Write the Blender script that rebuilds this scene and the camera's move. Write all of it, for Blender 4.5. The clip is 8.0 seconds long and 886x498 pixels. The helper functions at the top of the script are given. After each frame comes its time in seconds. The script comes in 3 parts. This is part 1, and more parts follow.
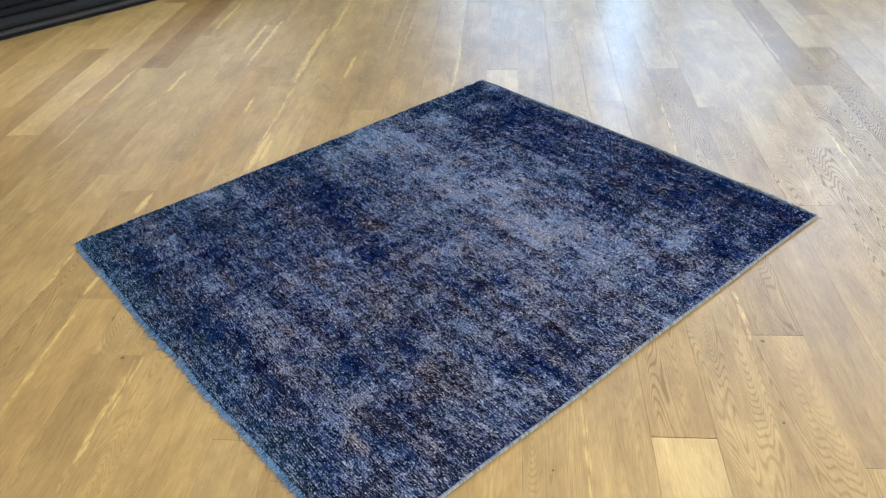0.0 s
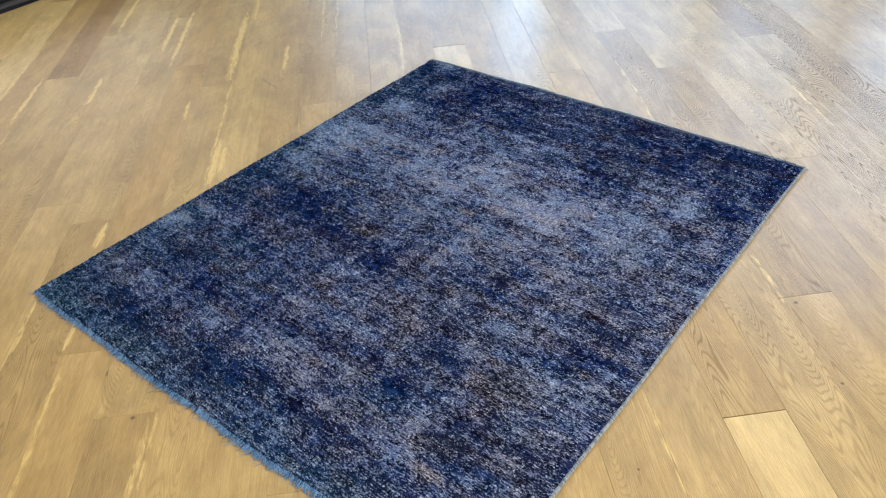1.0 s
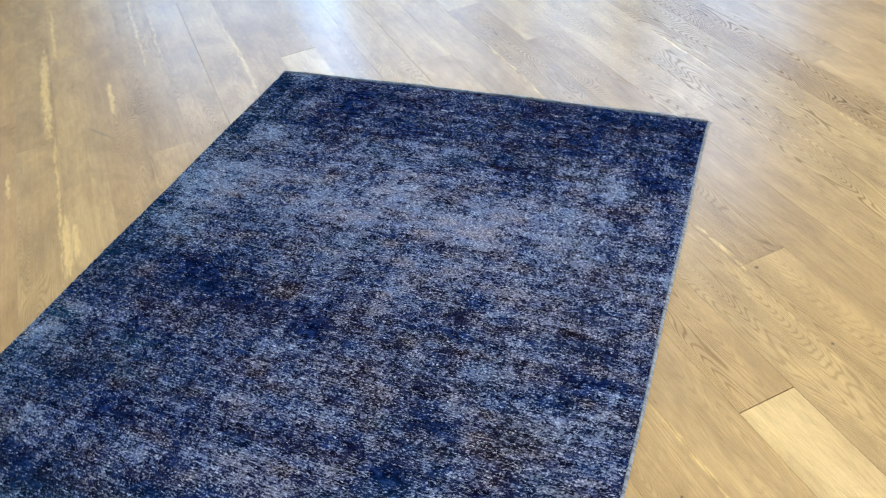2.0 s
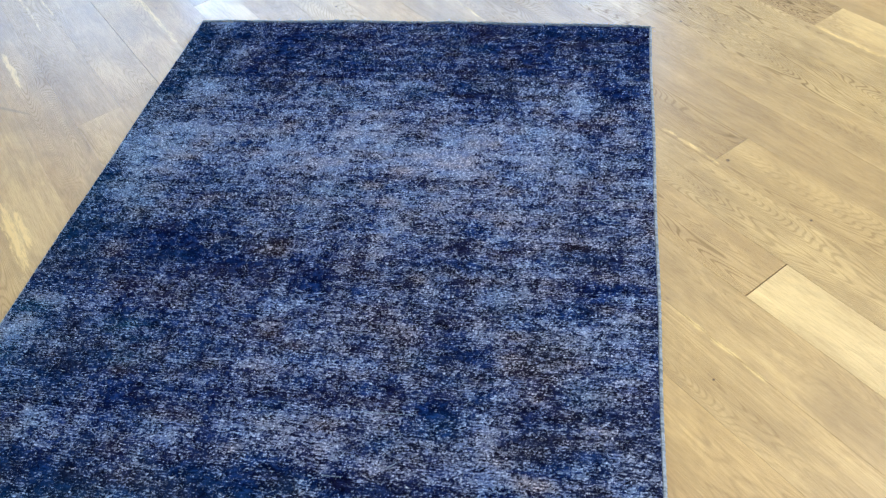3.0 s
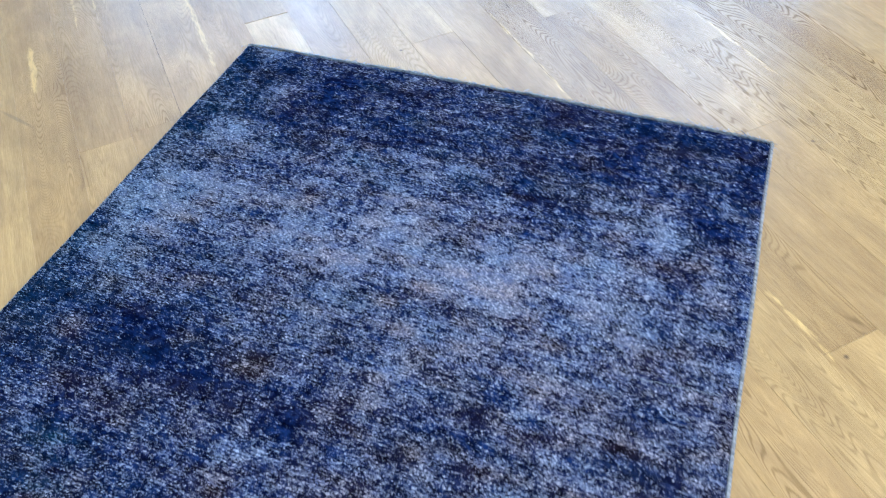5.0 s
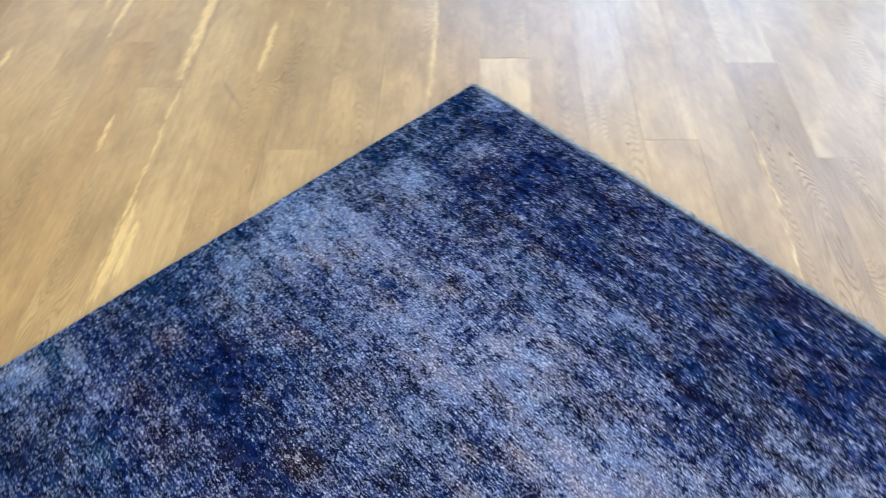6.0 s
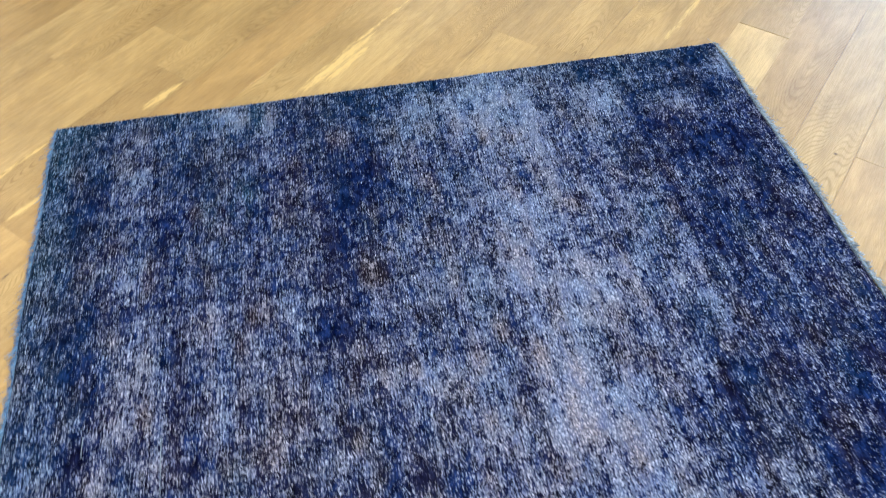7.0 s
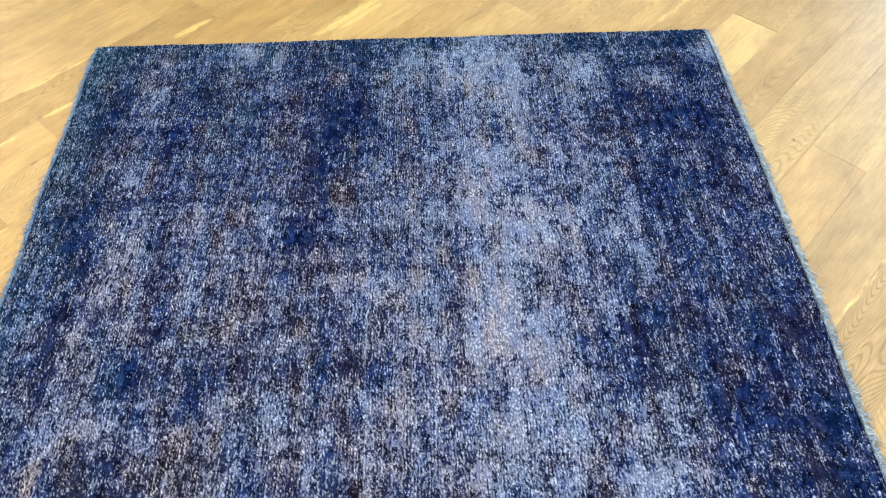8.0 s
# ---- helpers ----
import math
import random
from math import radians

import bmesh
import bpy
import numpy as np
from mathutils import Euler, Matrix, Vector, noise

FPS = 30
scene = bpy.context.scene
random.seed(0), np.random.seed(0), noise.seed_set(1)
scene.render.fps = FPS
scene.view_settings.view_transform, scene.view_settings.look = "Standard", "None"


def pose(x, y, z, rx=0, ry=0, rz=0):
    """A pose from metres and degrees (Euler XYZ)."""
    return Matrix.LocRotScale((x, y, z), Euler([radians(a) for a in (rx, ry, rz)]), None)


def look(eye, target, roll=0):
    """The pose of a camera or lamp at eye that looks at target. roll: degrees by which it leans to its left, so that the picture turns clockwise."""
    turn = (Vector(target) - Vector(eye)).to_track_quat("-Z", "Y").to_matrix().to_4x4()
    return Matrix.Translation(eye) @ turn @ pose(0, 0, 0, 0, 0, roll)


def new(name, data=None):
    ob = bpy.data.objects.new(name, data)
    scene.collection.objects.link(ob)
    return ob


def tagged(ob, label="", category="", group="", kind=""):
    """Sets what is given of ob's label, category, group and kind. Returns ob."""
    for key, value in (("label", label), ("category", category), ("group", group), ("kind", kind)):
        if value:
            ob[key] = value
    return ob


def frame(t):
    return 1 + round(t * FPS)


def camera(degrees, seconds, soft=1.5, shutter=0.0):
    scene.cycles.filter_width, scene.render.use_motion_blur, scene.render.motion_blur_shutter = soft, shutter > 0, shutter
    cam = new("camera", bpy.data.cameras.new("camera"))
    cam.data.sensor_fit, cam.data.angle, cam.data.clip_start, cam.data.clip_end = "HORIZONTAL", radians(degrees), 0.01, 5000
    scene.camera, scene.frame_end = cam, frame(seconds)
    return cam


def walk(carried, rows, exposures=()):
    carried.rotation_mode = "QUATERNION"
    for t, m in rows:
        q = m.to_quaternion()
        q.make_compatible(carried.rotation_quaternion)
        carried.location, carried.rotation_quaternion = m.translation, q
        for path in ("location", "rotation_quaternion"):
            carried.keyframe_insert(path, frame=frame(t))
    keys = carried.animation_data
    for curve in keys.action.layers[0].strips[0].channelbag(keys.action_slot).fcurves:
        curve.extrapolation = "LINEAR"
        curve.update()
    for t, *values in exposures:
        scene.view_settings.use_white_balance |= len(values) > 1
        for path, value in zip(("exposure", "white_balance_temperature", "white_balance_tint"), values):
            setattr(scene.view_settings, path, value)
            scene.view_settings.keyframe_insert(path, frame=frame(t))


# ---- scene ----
cam = camera(61.75, 8.0, 1.15, 0.3)
PATH = [
    (0, (2.2593, -2.0142, 1.2910), (0.9728, -1.0213, 0.1252), -3.88),
    (0.3, (2.1262, -2.0443, 1.2822), (0.9172, -1.0088, 0.0715), -4.49),
    (0.5, (2.0511, -2.0896, 1.2940), (0.8873, -1.0253, 0.0639), -4.77),
    (0.7, (1.9976, -2.1222, 1.3033), (0.8756, -1.0283, 0.0603), -4.83),
    (1, (1.9285, -2.1404, 1.3158), (0.8768, -0.9901, 0.0627), -5.04),
    (1.3, (1.8525, -2.1143, 1.3010), (0.8788, -0.9073, 0.0380), -5.58),
    (1.5, (1.7864, -2.0803, 1.2809), (0.8787, -0.8304, 0.0107), -6.23),
    (1.7, (1.6925, -2.0271, 1.3038), (0.8827, -0.7402, 0.0044), -6.96),
    (2.8, (1.3400, -2.0826, 1.3268), (0.9689, -0.7725, -0.1381), -7.61),
    (3, (1.3098, -2.1045, 1.3273), (0.9653, -0.8179, -0.1646), -7.56),
    (3.3, (1.2706, -2.1250, 1.3135), (0.9586, -0.8450, -0.1912), -6.42),
    (3.5, (1.2607, -2.1272, 1.3126), (0.9523, -0.8437, -0.1898), -5.77),
    (3.8, (1.2657, -2.0920, 1.3005), (0.9517, -0.8040, -0.1970), -4.64),
    (4, (1.2859, -2.0333, 1.2833), (0.9464, -0.7420, -0.2057), -4.31),
    (4.2, (1.3057, -1.9472, 1.2626), (0.9338, -0.6564, -0.2192), -4.01),
    (5.3, (1.2377, -1.4621, 1.2496), (0.6377, -0.2875, -0.2538), -3.24),
    (5.5, (1.2061, -1.3727, 1.2701), (0.5356, -0.2360, -0.2326), -2.68),
    (5.7, (1.2029, -1.3016, 1.2774), (0.4111, -0.2417, -0.2225), -2.64),
    (6, (1.2153, -1.1787, 1.2643), (0.2220, -0.3249, -0.2470), -2.47),
    (6.2, (1.2462, -1.1031, 1.2561), (0.1353, -0.4215, -0.2608), -2.76),
    (6.5, (1.3376, -1.0363, 1.2617), (0.1115, -0.6293, -0.2651), -4.07),
    (6.8, (1.4558, -1.0069, 1.2592), (0.2169, -0.7730, -0.2934), -3.37),
    (7, (1.5308, -0.9811, 1.2609), (0.3105, -0.8086, -0.3144), -2.31),
    (7.3, (1.6225, -0.9361, 1.3036), (0.4143, -0.8108, -0.2855), -0.98),
    (7.5, (1.6740, -0.9050, 1.3228), (0.4691, -0.8066, -0.2704), -0.49),
    (7.7, (1.7259, -0.8512, 1.3221), (0.5134, -0.7888, -0.2672), -0.74),
    (8, (1.7701, -0.7700, 1.3080), (0.5469, -0.7655, -0.2744), -1.60),
]
EXPOSURES = [(0.0, -0.17, 6130, 12), (1.0, -0.13, 6200, 12), (1.7, -0.09, 5980, 13), (2.8, 0.06, 5550, 11), (3.5, 0.09, 5130, 12), (4.2, 0.13, 4970, 12), (5.3, 0.18, 5500, 14), (6.5, 0.2, 5850, 18), (7.0, 0.36, 6120, 14), (7.5, 0.5, 6420, 9), (8.0, 0.57, 6520, 11)]
walk(cam, [(t, look(eye, target, roll)) for t, eye, target, roll in PATH], EXPOSURES)

# ---- room plan ----
X0, X1, Y0, Y1, TOP = -6.0, 4.4, -4.4, 4.2, 4.6      # inner faces of the walls, ceiling height
THICK = 0.2
SILL, HEAD = 1.0, 4.2                                 # sill and head of all windows
FRONT = [(-5.6, -3.2, 86), (-2.85, -2.2, 85), (-1.9, -0.6, 55), (-0.4, 0.5, 45), (0.7, 2.0, 80)]  # window openings in the north wall, along x, and their light
BACK_FILL = [(-4.2, -1.9, 62), (1.6, 4.1, 85)]           # unseen openings added in the south wall, along x, and their fill light
SIDE_FILL = [(-2.2, 1.0, 240)]                             # unseen opening added in the east wall, along y, and its fill light

WEST_FILL = [(-0.8, 2.4, 38)]                              # unseen opening added in the west wall, along y, and its fill light

# ---- world and light ----
world = bpy.data.worlds.new("sky")
scene.world = world
world.use_nodes = True
sky = world.node_tree.nodes.new("ShaderNodeTexSky")
sky.sky_type, sky.sun_disc = "NISHITA", False
sky.sun_elevation, sky.sun_rotation = radians(38), radians(-25)
world.node_tree.nodes["Background"].inputs["Strength"].default_value = 0.12
world.node_tree.links.new(sky.outputs[0], world.node_tree.nodes["Background"].inputs["Color"])


def opening_light(name, x, y, facing, width, power, color):
    lamp = bpy.data.lights.new(name, "AREA")
    lamp.shape, lamp.size, lamp.size_y, lamp.energy, lamp.color = "RECTANGLE", width, HEAD - SILL, power, color
    ob = new(name, lamp)
    ob.matrix_world = pose(x, y, (SILL + HEAD) / 2, 90, 0, facing)
    return ob


for a, b, power in FRONT:
    opening_light("window_and_fill_light", (a + b) / 2, Y1 + 0.16, 180, b - a, power, (0.34, 0.63, 1.0))
# fill lamps south, west and east, added to even out the floor and rug
for (a, b, power), color in zip(BACK_FILL, ((1.0, 0.75, 0.43), (1.0, 0.94, 0.80))):
    opening_light("window_and_fill_light", (a + b) / 2, Y0 - 0.16, 0, b - a, power, color)
for a, b, power in WEST_FILL:
    opening_light("window_and_fill_light", X0 - 0.16, (a + b) / 2, -90, b - a, power, (1.0, 0.82, 0.55))
for a, b, power in SIDE_FILL:
    opening_light("window_and_fill_light", X1 + 0.16, (a + b) / 2, 90, b - a, power, (1.0, 0.98, 0.95))


# ---- node helpers ----
class Nodes:
    """Short calls for building a node material."""

    def __init__(self, name):
        self.mat = bpy.data.materials.new(name)
        self.mat.use_nodes = True
        self.tree = self.mat.node_tree
        self.bsdf = self.tree.nodes["Principled BSDF"]

    def set(self, socket, value):
        if isinstance(value, bpy.types.NodeSocket):
            self.tree.links.new(value, socket)
        elif isinstance(value, (tuple, list)) and len(value) == 3 and len(socket.default_value) == 4:
            socket.default_value = (*value, 1)
        else:
            socket.default_value = value

    def node(self, kind, **values):
        n = self.tree.nodes.new(kind)
        for key, value in values.items():
            self.set(n.inputs[key.replace("_", " ")], value)
        return n

    def math(self, op, a, b=0.0, c=0.0):
        n = self.tree.nodes.new("ShaderNodeMath")
        n.operation = op
        for socket, value in zip(n.inputs, (a, b, c)):
            self.set(socket, value)
        return n.outputs[0]

    def scaled(self, vector, by, plus=None):
        n = self.tree.nodes.new("ShaderNodeVectorMath")
        n.operation = "MULTIPLY"
        self.set(n.inputs[0], vector)
        n.inputs[1].default_value = by
        if plus is None:
            return n.outputs[0]
        m = self.tree.nodes.new("ShaderNodeVectorMath")
        m.operation = "ADD"
        self.set(m.inputs[0], n.outputs[0])
        self.set(m.inputs[1], plus)
        return m.outputs[0]

    def noise(self, vector, scale=1.0, detail=3.0, rough=0.55, warp=0.0):
        return self.node("ShaderNodeTexNoise", Vector=vector, Scale=scale, Detail=detail, Roughness=rough, Distortion=warp).outputs[0]

    def ramp(self, value, stops, smooth=False):
        n = self.tree.nodes.new("ShaderNodeValToRGB")
        self.set(n.inputs[0], value)
        if smooth:
            n.color_ramp.interpolation = "EASE"
        while len(n.color_ramp.elements) < len(stops):
            n.color_ramp.elements.new(0.5)
        for e, (at, color) in zip(n.color_ramp.elements, stops):
            e.position, e.color = at, (*color, 1) if isinstance(color, tuple) else (color, color, color, 1)
        return n.outputs[0]

    def mix(self, factor, a, b, kind="MIX"):
        n = self.tree.nodes.new("ShaderNodeMix")
        n.data_type, n.blend_type = "RGBA", kind
        self.set(n.inputs[0], factor)
        self.set(n.inputs[6], a)
        self.set(n.inputs[7], b)
        return n.outputs[2]

    def bump(self, height, strength, distance, normal=None):
        n = self.node("ShaderNodeBump", Height=height, Strength=strength, Distance=distance)
        if normal is not None:
            self.set(n.inputs["Normal"], normal)
        return n.outputs[0]

    def done(self, **values):
        for key, value in values.items():
            self.set(self.bsdf.inputs[key.replace("_", " ")], value)
        return self.mat


# ---- floor layout: rows of oak boards that run at 45 degrees to the rug ----
ROW, FIRST, SKEW, BOARD = 0.139, 0.021, 0.0105, 1.705
ROW_TURN = -45 + math.degrees(math.atan(SKEW))
JOINTS = {3: 0.222, 5: -0.112, 0: -0.132, 10: -0.322, 9: 0.09, 6: 0.285, 7: -0.71, 8: 0.62, 12: 0.485, 11: -0.75, -12: -0.226, -14: 0.47, -9: 0.905, -7: 1.715, -10: 0.785,
          -11: -0.66, -18: -0.36, 4: -0.62, 2: -0.75, 1: 0.72, -1: 0.62, -2: 0.45, -3: 0.25, -4: 0.27, -5: 0.9, -6: 1.05, -8: 1.49, -13: 0.2, -15: -0.5}
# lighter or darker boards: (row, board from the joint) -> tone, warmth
# rows below -14 are paled in colour against light falloff by the stack
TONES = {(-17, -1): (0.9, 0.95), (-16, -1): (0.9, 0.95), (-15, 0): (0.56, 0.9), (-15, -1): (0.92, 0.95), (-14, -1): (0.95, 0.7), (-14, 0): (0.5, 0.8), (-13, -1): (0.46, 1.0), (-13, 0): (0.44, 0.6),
         (-12, -1): (0.2, 1.0), (-12, 0): (0.56, 0.4), (-11, 0): (0.5, 0.5), (-11, -1): (0.62, 0.5), (-9, 0): (0.45, 0.5), (-7, 0): (0.45, 0.5), (-7, -1): (0.55, 0.5),
         (-4, -1): (0.42, 0.4), (-4, 0): (0.6, 0.6), (-6, -1): (0.62, 0.5), (-5, -1): (0.5, 0.6)}
TONES.update({(0, 0): (0.74, 0.6), (0, -1): (0.46, 0.5), (0, 1): (0.6, 0.8), (1, 0): (0.58, 0.6), (1, -1): (0.42, 0.5), (2, -1): (0.62, 0.35), (4, -1): (0.62, 0.3), (2, 0): (0.58, 0.4), (2, 1): (0.52, 0.5), (3, -1): (0.66, 0.5), (3, 0): (0.52, 0.6), (3, 1): (0.92, 0.5),
              (4, 1): (0.58, 0.4), (5, -1): (0.6, 0.3), (5, 0): (0.37, 0.2), (5, 1): (0.55, 0.5)})
TONES.update({(6, 0): (0.38, 0.25), (6, -1): (0.52, 0.3), (6, 1): (0.58, 0.5), (7, 0): (0.62, 0.4), (8, 0): (0.55, 0.3), (8, -1): (0.56, 0.3), (9, -1): (0.2, 0.4), (9, 0): (0.56, 0.3), (10, -1): (0.55, 0.3),
              (10, 0): (0.38, 0.35), (10, 1): (0.8, 0.7), (11, -1): (0.26, 0.35), (11, 0): (0.45, 0.3)})
# boards with bold growth rings
FIGURES = {(5, 0): 0.78, (5, -1): 0.3, (6, -1): 0.6, (6, 0): 0.35, (8, 0): 0.9, (9, -1): 0.7, (9, 0): 0.75, (10, -1): 0.35, (10, 0): 1.0, (7, 0): 0.75, (3, 0): 0.5, (4, 0): 0.35, (11, -1): 0.5, (2, 0): 0.4,
           (-4, 0): 0.4, (-3, -1): 0.5, (-11, 0): 0.25, (-10, 0): 0.3, (-8, 0): 0.3}
# boards that have shrunk away from the next row
SHRUNK = {(-3, -1): 0.994, (0, 1): 0.997, (1, 0): 0.997, (1, -1): 0.996, (2, 0): 0.996, (2, 1): 0.996, (3, 0): 0.997, (3, 1): 0.996, (6, 0): 0.998, (-5, 0): 0.997, (-7, 0): 0.997}
# pale yellow sapwood streaks: along and across the boards, half length, half width
SAPWOOD = [(-0.39, -0.844, 0.41, 0.02), (0.36, -0.824, 0.45, 0.007), (0.61, -0.809, 0.16, 0.016), (-0.58, -1.121, 0.35, 0.012), (-0.20, -0.616, 0.14, 0.012),
           (0.21, -0.973, 0.08, 0.01), (-0.06, -1.401, 0.13, 0.012), (-0.03, -1.668, 0.21, 0.012), (0.98, -1.104, 0.07, 0.016), (-0.61, -0.401, 0.25, 0.006),
           (-0.21, -0.118, 0.28, 0.009), (1.36, -1.210, 0.14, 0.008), (1.43, -1.071, 0.06, 0.01), (1.81, -0.787, 0.14, 0.006),
           (1.98, 0.318, 0.15, 0.006), (1.49, 1.426, 0.11, 0.008), (1.51, 0.742, 0.11, 0.007),
           (0.64, 1.272, 0.2, 0.007), (0.42, 0.722, 0.26, 0.006), (-0.5, 1.285, 0.45, 0.006), (-0.78, -0.467, 0.45, 0.006), (-0.36, -1.786, 0.30, 0.01), (0.61, -0.784, 0.10, 0.012)]
SAPWOOD += [(0.43, -1.645, 0.2, 0.006), (1.93, -0.803, 0.2, 0.009), (1.72, -1.06, 0.25, 0.007), (-0.97, -1.455, 0.28, 0.012), (-0.94, -0.80, 0.3, 0.009), (-0.62, -1.19, 0.22, 0.014)]


def oak(name, joined=False):
    """Lacquered rustic oak: fine pores, flowing growth rings, pale sapwood, tone from board to board."""
    n = Nodes(name)
    where = n.node("ShaderNodeTexCoord").outputs["Object"]
    if joined:
        chance = n.node("ShaderNodeNewGeometry").outputs["Random Per Island"]
        tone, warm, figure = chance, n.math("FRACT", n.math("MULTIPLY", chance, 7.3)), n.math("FRACT", n.math("MULTIPLY", chance, 3.7))
    else:
        info = n.node("ShaderNodeObjectInfo")
        chance = info.outputs["Random"]
        parts = n.node("ShaderNodeSeparateColor", Color=info.outputs["Color"])
        tone, warm, figure = parts.outputs[0], parts.outputs[1], parts.outputs[2]
    own = n.node("ShaderNodeCombineXYZ", X=n.math("MULTIPLY", chance, 37.0), Y=n.math("MULTIPLY", chance, 19.0), Z=n.math("MULTIPLY", chance, 53.0)).outputs[0]
    # growth rings as level lines of a slow, stretched noise
    slow = n.noise(n.scaled(where, (0.95, 8.5, 1.0), own), 1.0, 1.0, 0.4, 0.2)
    jag = n.noise(n.scaled(where, (14.0, 60.0, 1.0), own), 1.0, 2.0, 0.5)
    cross = n.node("ShaderNodeSeparateXYZ", Vector=where).outputs[1]
    rings = n.math("SINE", n.math("ADD", n.math("MULTIPLY_ADD", cross, 760.0, n.math("MULTIPLY", slow, 620.0)), n.math("MULTIPLY", jag, 4.8)))
    line = n.ramp(n.math("MULTIPLY_ADD", rings, 0.5, 0.5), [(0.42, 0.0), (0.72, 0.3), (0.94, 1.0)])
    where_rings = n.ramp(n.noise(n.scaled(where, (0.9, 3.0, 1.0), own), 1.0, 2.0, 0.5), [(0.46, 0.10), (0.60, 1.0)])
    where_rings = n.math("MAXIMUM", where_rings, n.math("MULTIPLY", n.math("SUBTRACT", figure, 0.45), 1.6))
    line = n.math("MULTIPLY", n.math("MULTIPLY", line, where_rings), n.math("MULTIPLY_ADD", figure, 0.85, 0.15))
    pores = n.ramp(n.noise(n.scaled(where, (26.0, 620.0, 1.0), own), 1.0, 2.0, 0.6), [(0.40, 0.0), (0.66, 1.0)])
    fibre = n.noise(n.scaled(where, (3.5, 95.0, 1.0), own), 1.0, 3.0, 0.6)
    cloud = n.noise(n.scaled(where, (2.2, 9.0, 1.0), own), 1.0, 3.0, 0.55)
    # board tone
    base = n.ramp(tone, [(0.0, (0.235, 0.141, 0.046)), (0.3, (0.360, 0.242, 0.092)), (0.65, (0.480, 0.350, 0.144)), (1.0, (0.655, 0.505, 0.228))])
    base = n.mix(n.math("MULTIPLY", warm, 0.42), base, n.mix(1.0, base, (1.16, 0.93, 0.60), "MULTIPLY"))
    for field, low, high in ((n.ramp(cloud, [(0.32, 0.0), (0.7, 1.0)]), (1.08, 1.07, 1.05), (0.89, 0.86, 0.81)), (n.ramp(fibre, [(0.3, 0.0), (0.75, 1.0)]), (0.92, 0.905, 0.88), (1.08, 1.08, 1.08)),
                             (line, (1.0, 1.0, 1.0), (0.47, 0.45, 0.44)), (pores, (1.03, 1.03, 1.03), (0.87, 0.85, 0.81))):
        base = n.mix(1.0, base, n.mix(field, low, high), "MULTIPLY")
    smudge = n.noise(n.scaled(where, (5.0, 11.0, 1.0), own), 1.0, 5.0, 0.68, 0.6)
    base = n.mix(1.0, base, n.mix(n.ramp(smudge, [(0.38, 0.0), (0.66, 1.0)]), (1.10, 1.10, 1.09), (0.83, 0.81, 0.79)), "MULTIPLY")
    # small dark knots
    spots = n.node("ShaderNodeTexVoronoi", Vector=n.scaled(where, (2.2, 5.0, 1.0), own), Scale=1.0).outputs["Distance"]
    base = n.mix(n.ramp(spots, [(0.010, 0.85), (0.034, 0.0)]), base, (0.07, 0.035, 0.015))
    # pin knots
    across = n.node("ShaderNodeNewGeometry").outputs["Position"]
    for x, y, size in ((1.855, -0.797, 0.005), (0.624, -1.814, 0.007), (0.450, 0.115, 0.006), (1.685, -0.598, 0.007), (1.604, -1.258, 0.004), (1.597, 0.045, 0.006)):
        off = n.tree.nodes.new("ShaderNodeVectorMath")
        off.operation, off.inputs[1].default_value = "DISTANCE", (x, y, 0.0)
        n.set(off.inputs[0], across)
        base = n.mix(n.ramp(n.math("DIVIDE", off.outputs["Value"], size), [(0.35, 0.8), (1.0, 0.0)]), base, (0.06, 0.03, 0.012))
    # sapwood, in the floor's own directions
    turn = n.node("ShaderNodeVectorRotate", Vector=across, Angle=radians(45.0)).outputs[0]
    wob = n.noise(n.scaled(turn, (9.0, 9.0, 1.0)), 1.0, 3.0, 0.6)
    split = n.node("ShaderNodeSeparateXYZ", Vector=turn)
    along, over = split.outputs[0], n.math("MULTIPLY_ADD", wob, 0.022, n.math("SUBTRACT", split.outputs[1], 0.011))
    total = None
    for u, v, long, wide in SAPWOOD:
        du = n.math("DIVIDE", n.math("SUBTRACT", along, u), long)
        dv = n.math("DIVIDE", n.math("SUBTRACT", over, v), wide)
        far = n.math("ADD", n.math("POWER", n.math("ABSOLUTE", du), 4.0), n.math("MULTIPLY", dv, dv))
        mask = n.math("MULTIPLY", n.math("SUBTRACT", 1.0, far), min(1.0, wide / 0.012))
        total = mask if total is None else n.math("MAXIMUM", total, mask)
    tatter = n.noise(n.scaled(turn, (22.0, 110.0, 1.0)), 1.0, 3.0, 0.65, 0.5)
    total = n.math("ADD", total, n.math("MULTIPLY", n.math("SUBTRACT", tatter, 0.53), 3.2))
    streak = n.math("MULTIPLY", n.ramp(total, [(0.0, 0.0), (0.9, 1.0)]), 0.8)
    # loose random streaks of the same kind
    more = n.ramp(n.noise(n.scaled(where, (2.0, 32.0, 1.0), own), 1.0, 2.0, 0.5), [(0.68, 0.0), (0.78, 0.25)])
    streak = n.math("MAXIMUM", streak, n.math("MULTIPLY", more, n.ramp(warm, [(0.35, 0.0), (0.8, 1.0)])))
    base = n.mix(streak, base, (0.76, 0.53, 0.18))
    # a long scuff beside the rug
    du, dv = n.math("SUBTRACT", along, 0.035), n.math("ADD", split.outputs[1], 0.675)
    lengthwise = n.math("ADD", n.math("MULTIPLY", du, 0.84), n.math("MULTIPLY", dv, 0.54))
    sidewise = n.math("SUBTRACT", n.math("MULTIPLY", dv, 0.84), n.math("MULTIPLY", du, 0.54))
    far = n.math("ADD", n.math("POWER", n.math("DIVIDE", lengthwise, 0.09), 2.0), n.math("POWER", n.math("DIVIDE", sidewise, 0.007), 2.0))
